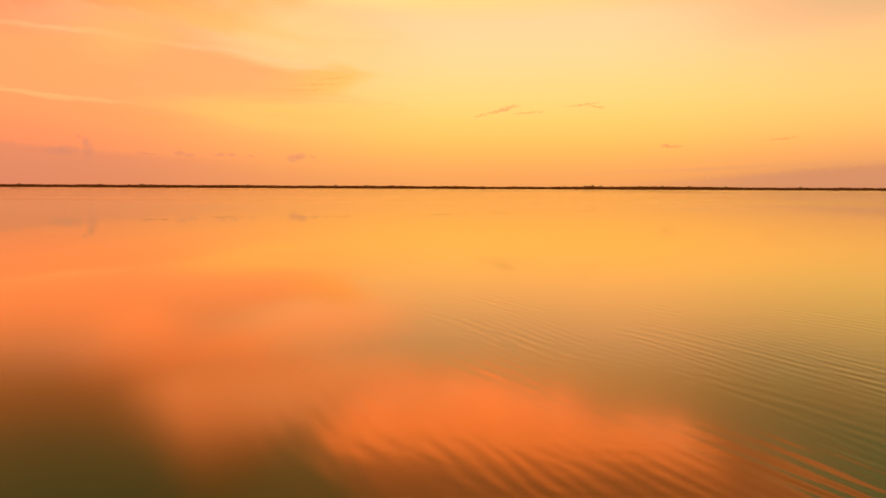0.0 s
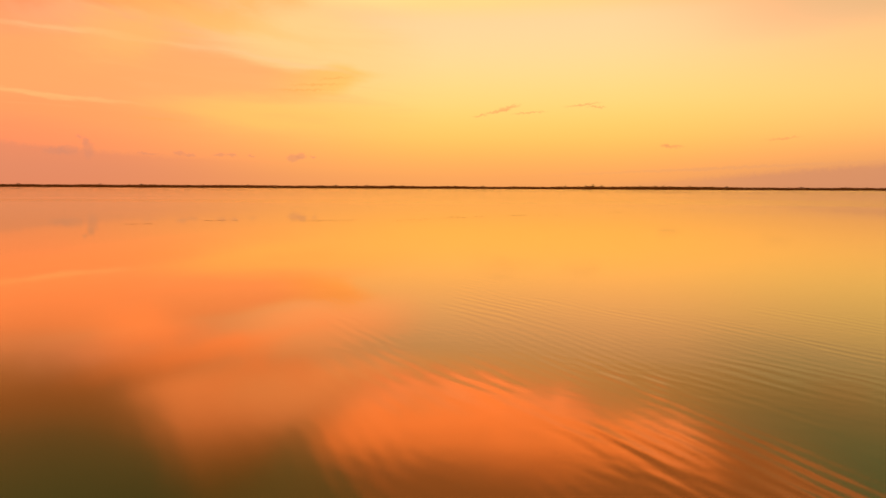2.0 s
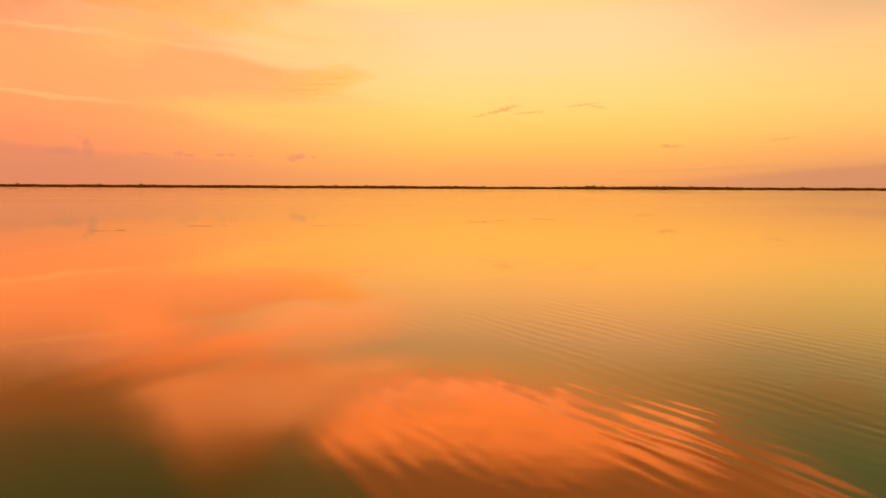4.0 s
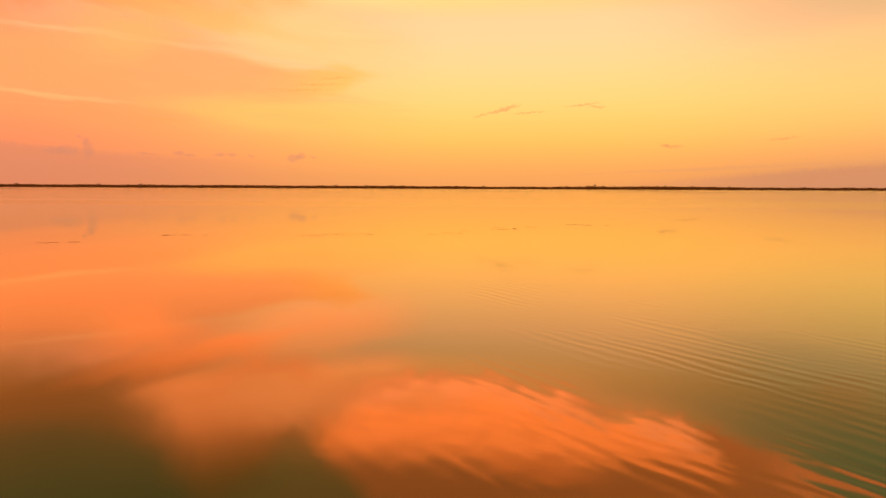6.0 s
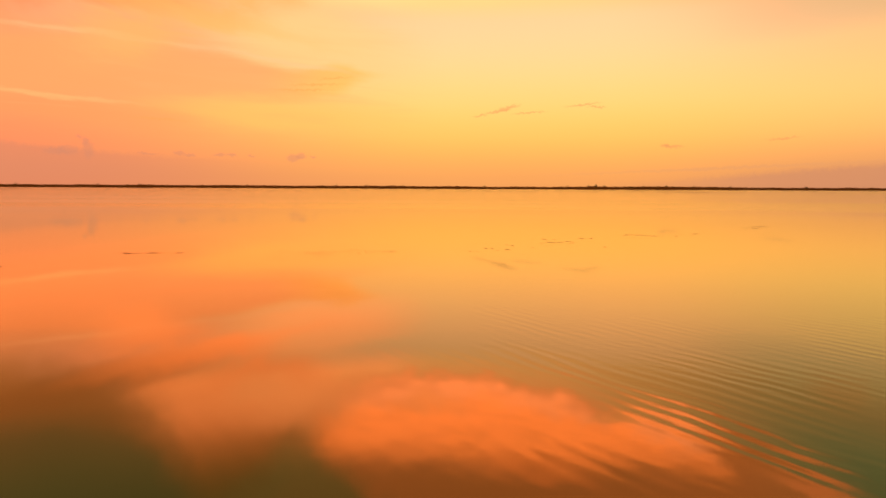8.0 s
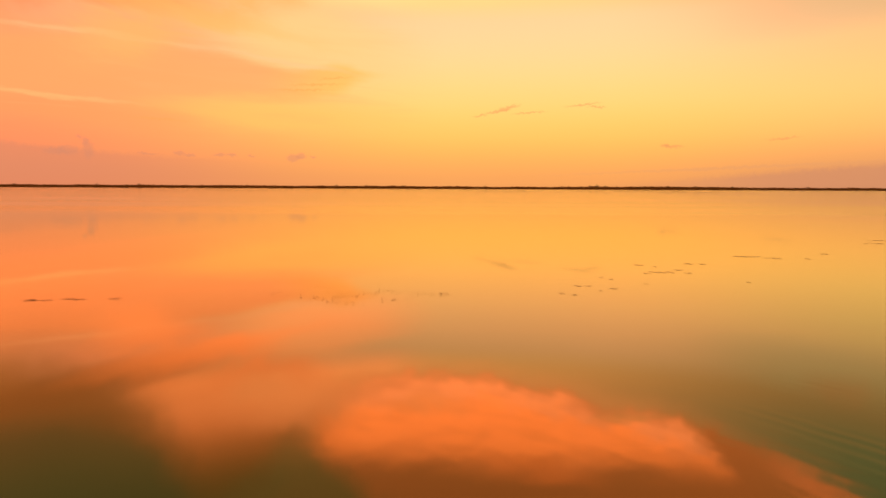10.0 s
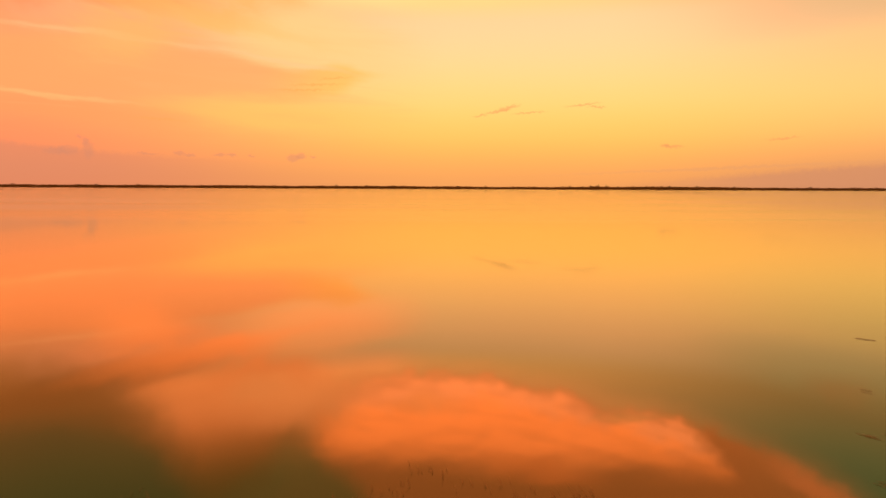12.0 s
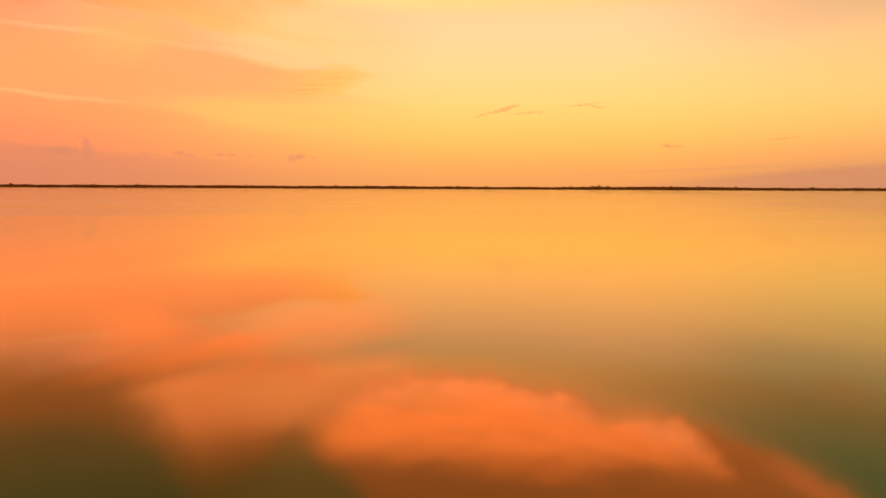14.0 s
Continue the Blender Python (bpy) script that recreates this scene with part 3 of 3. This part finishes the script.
for i, (x, y, length, turn) in enumerate(FAR_DRIFT):
    floating_weed(110 + i, x, y, length, turn, TUFT if length < 0.22 else (LONG if length > 0.8 else SHORT))
REEDS, THICK = "sparse row of thin brown reed stubs poking out of the water", "dense clump of dark brown reed stubs poking out of the water"
for i, (x, y, length, turn, count, label) in enumerate((
        (-15.3, 59.6, 0.9, -18, 5, REEDS), (-14.2, 59.1, 1.0, -20, 10, REEDS), (-13.2, 59.3, 0.9, 14, 14, THICK), (-12.5, 59.9, 0.8, 18, 10, REEDS), (-11.9, 60.4, 0.7, -5, 9, REEDS),
        (-11.2, 60.1, 0.6, -14, 5, REEDS), (-10.6, 59.8, 0.6, -10, 7, REEDS), (-10.0, 59.8, 0.75, 4, 17, THICK), (-13.7, 58.5, 0.9, -12, 9, REEDS), (-12.7, 58.2, 0.8, 6, 6, REEDS),
        (-11.7, 58.8, 0.6, 8, 9, THICK), (-11.1, 58.9, 0.4, 0, 3, REEDS))):
    reed_clump(140 + i, x, y, length, turn, count, label)


def low_mound(seed, x, y, length, width):
    """A low mound that breaks the surface, a stand-in for dark specks far out."""
    rng = random.Random(seed)
    verts, faces, rings, sides = [], [], 5, 22
    for k in range(rings):
        f = 1 - k / rings
        for i in range(sides):
            a = 6.2831853 * i / sides
            r = f * (1 + 0.25 * noise.noise(Vector((math.cos(a) * 2, math.sin(a) * 2, seed))))
            verts.append((r * length / 2 * math.cos(a), r * width / 2 * math.sin(a), -0.06 + 0.3 * (1 - f * f) + 0.03 * rng.random()))
    for k in range(rings - 1):
        for i in range(sides):
            j = (i + 1) % sides
            faces.append((k * sides + i, k * sides + j, (k + 1) * sides + j, (k + 1) * sides + i))
    faces.append(tuple((rings - 1) * sides + i for i in range(sides)))
    bank = new("low_mound", mesh_from("low_mound", verts, faces, SOIL, True))
    bank.location = (x, y, 0)
    return tagged(bank, "low dark mound standing in for small specks on the far water", "mud bank", "mud banks in the far water")


for i, (x, y, length, width) in enumerate(((-560, 760, 14, 5), (-538, 742, 7, 4), (-585, 790, 20, 6))):
    low_mound(5 + i, x, y, length, width)
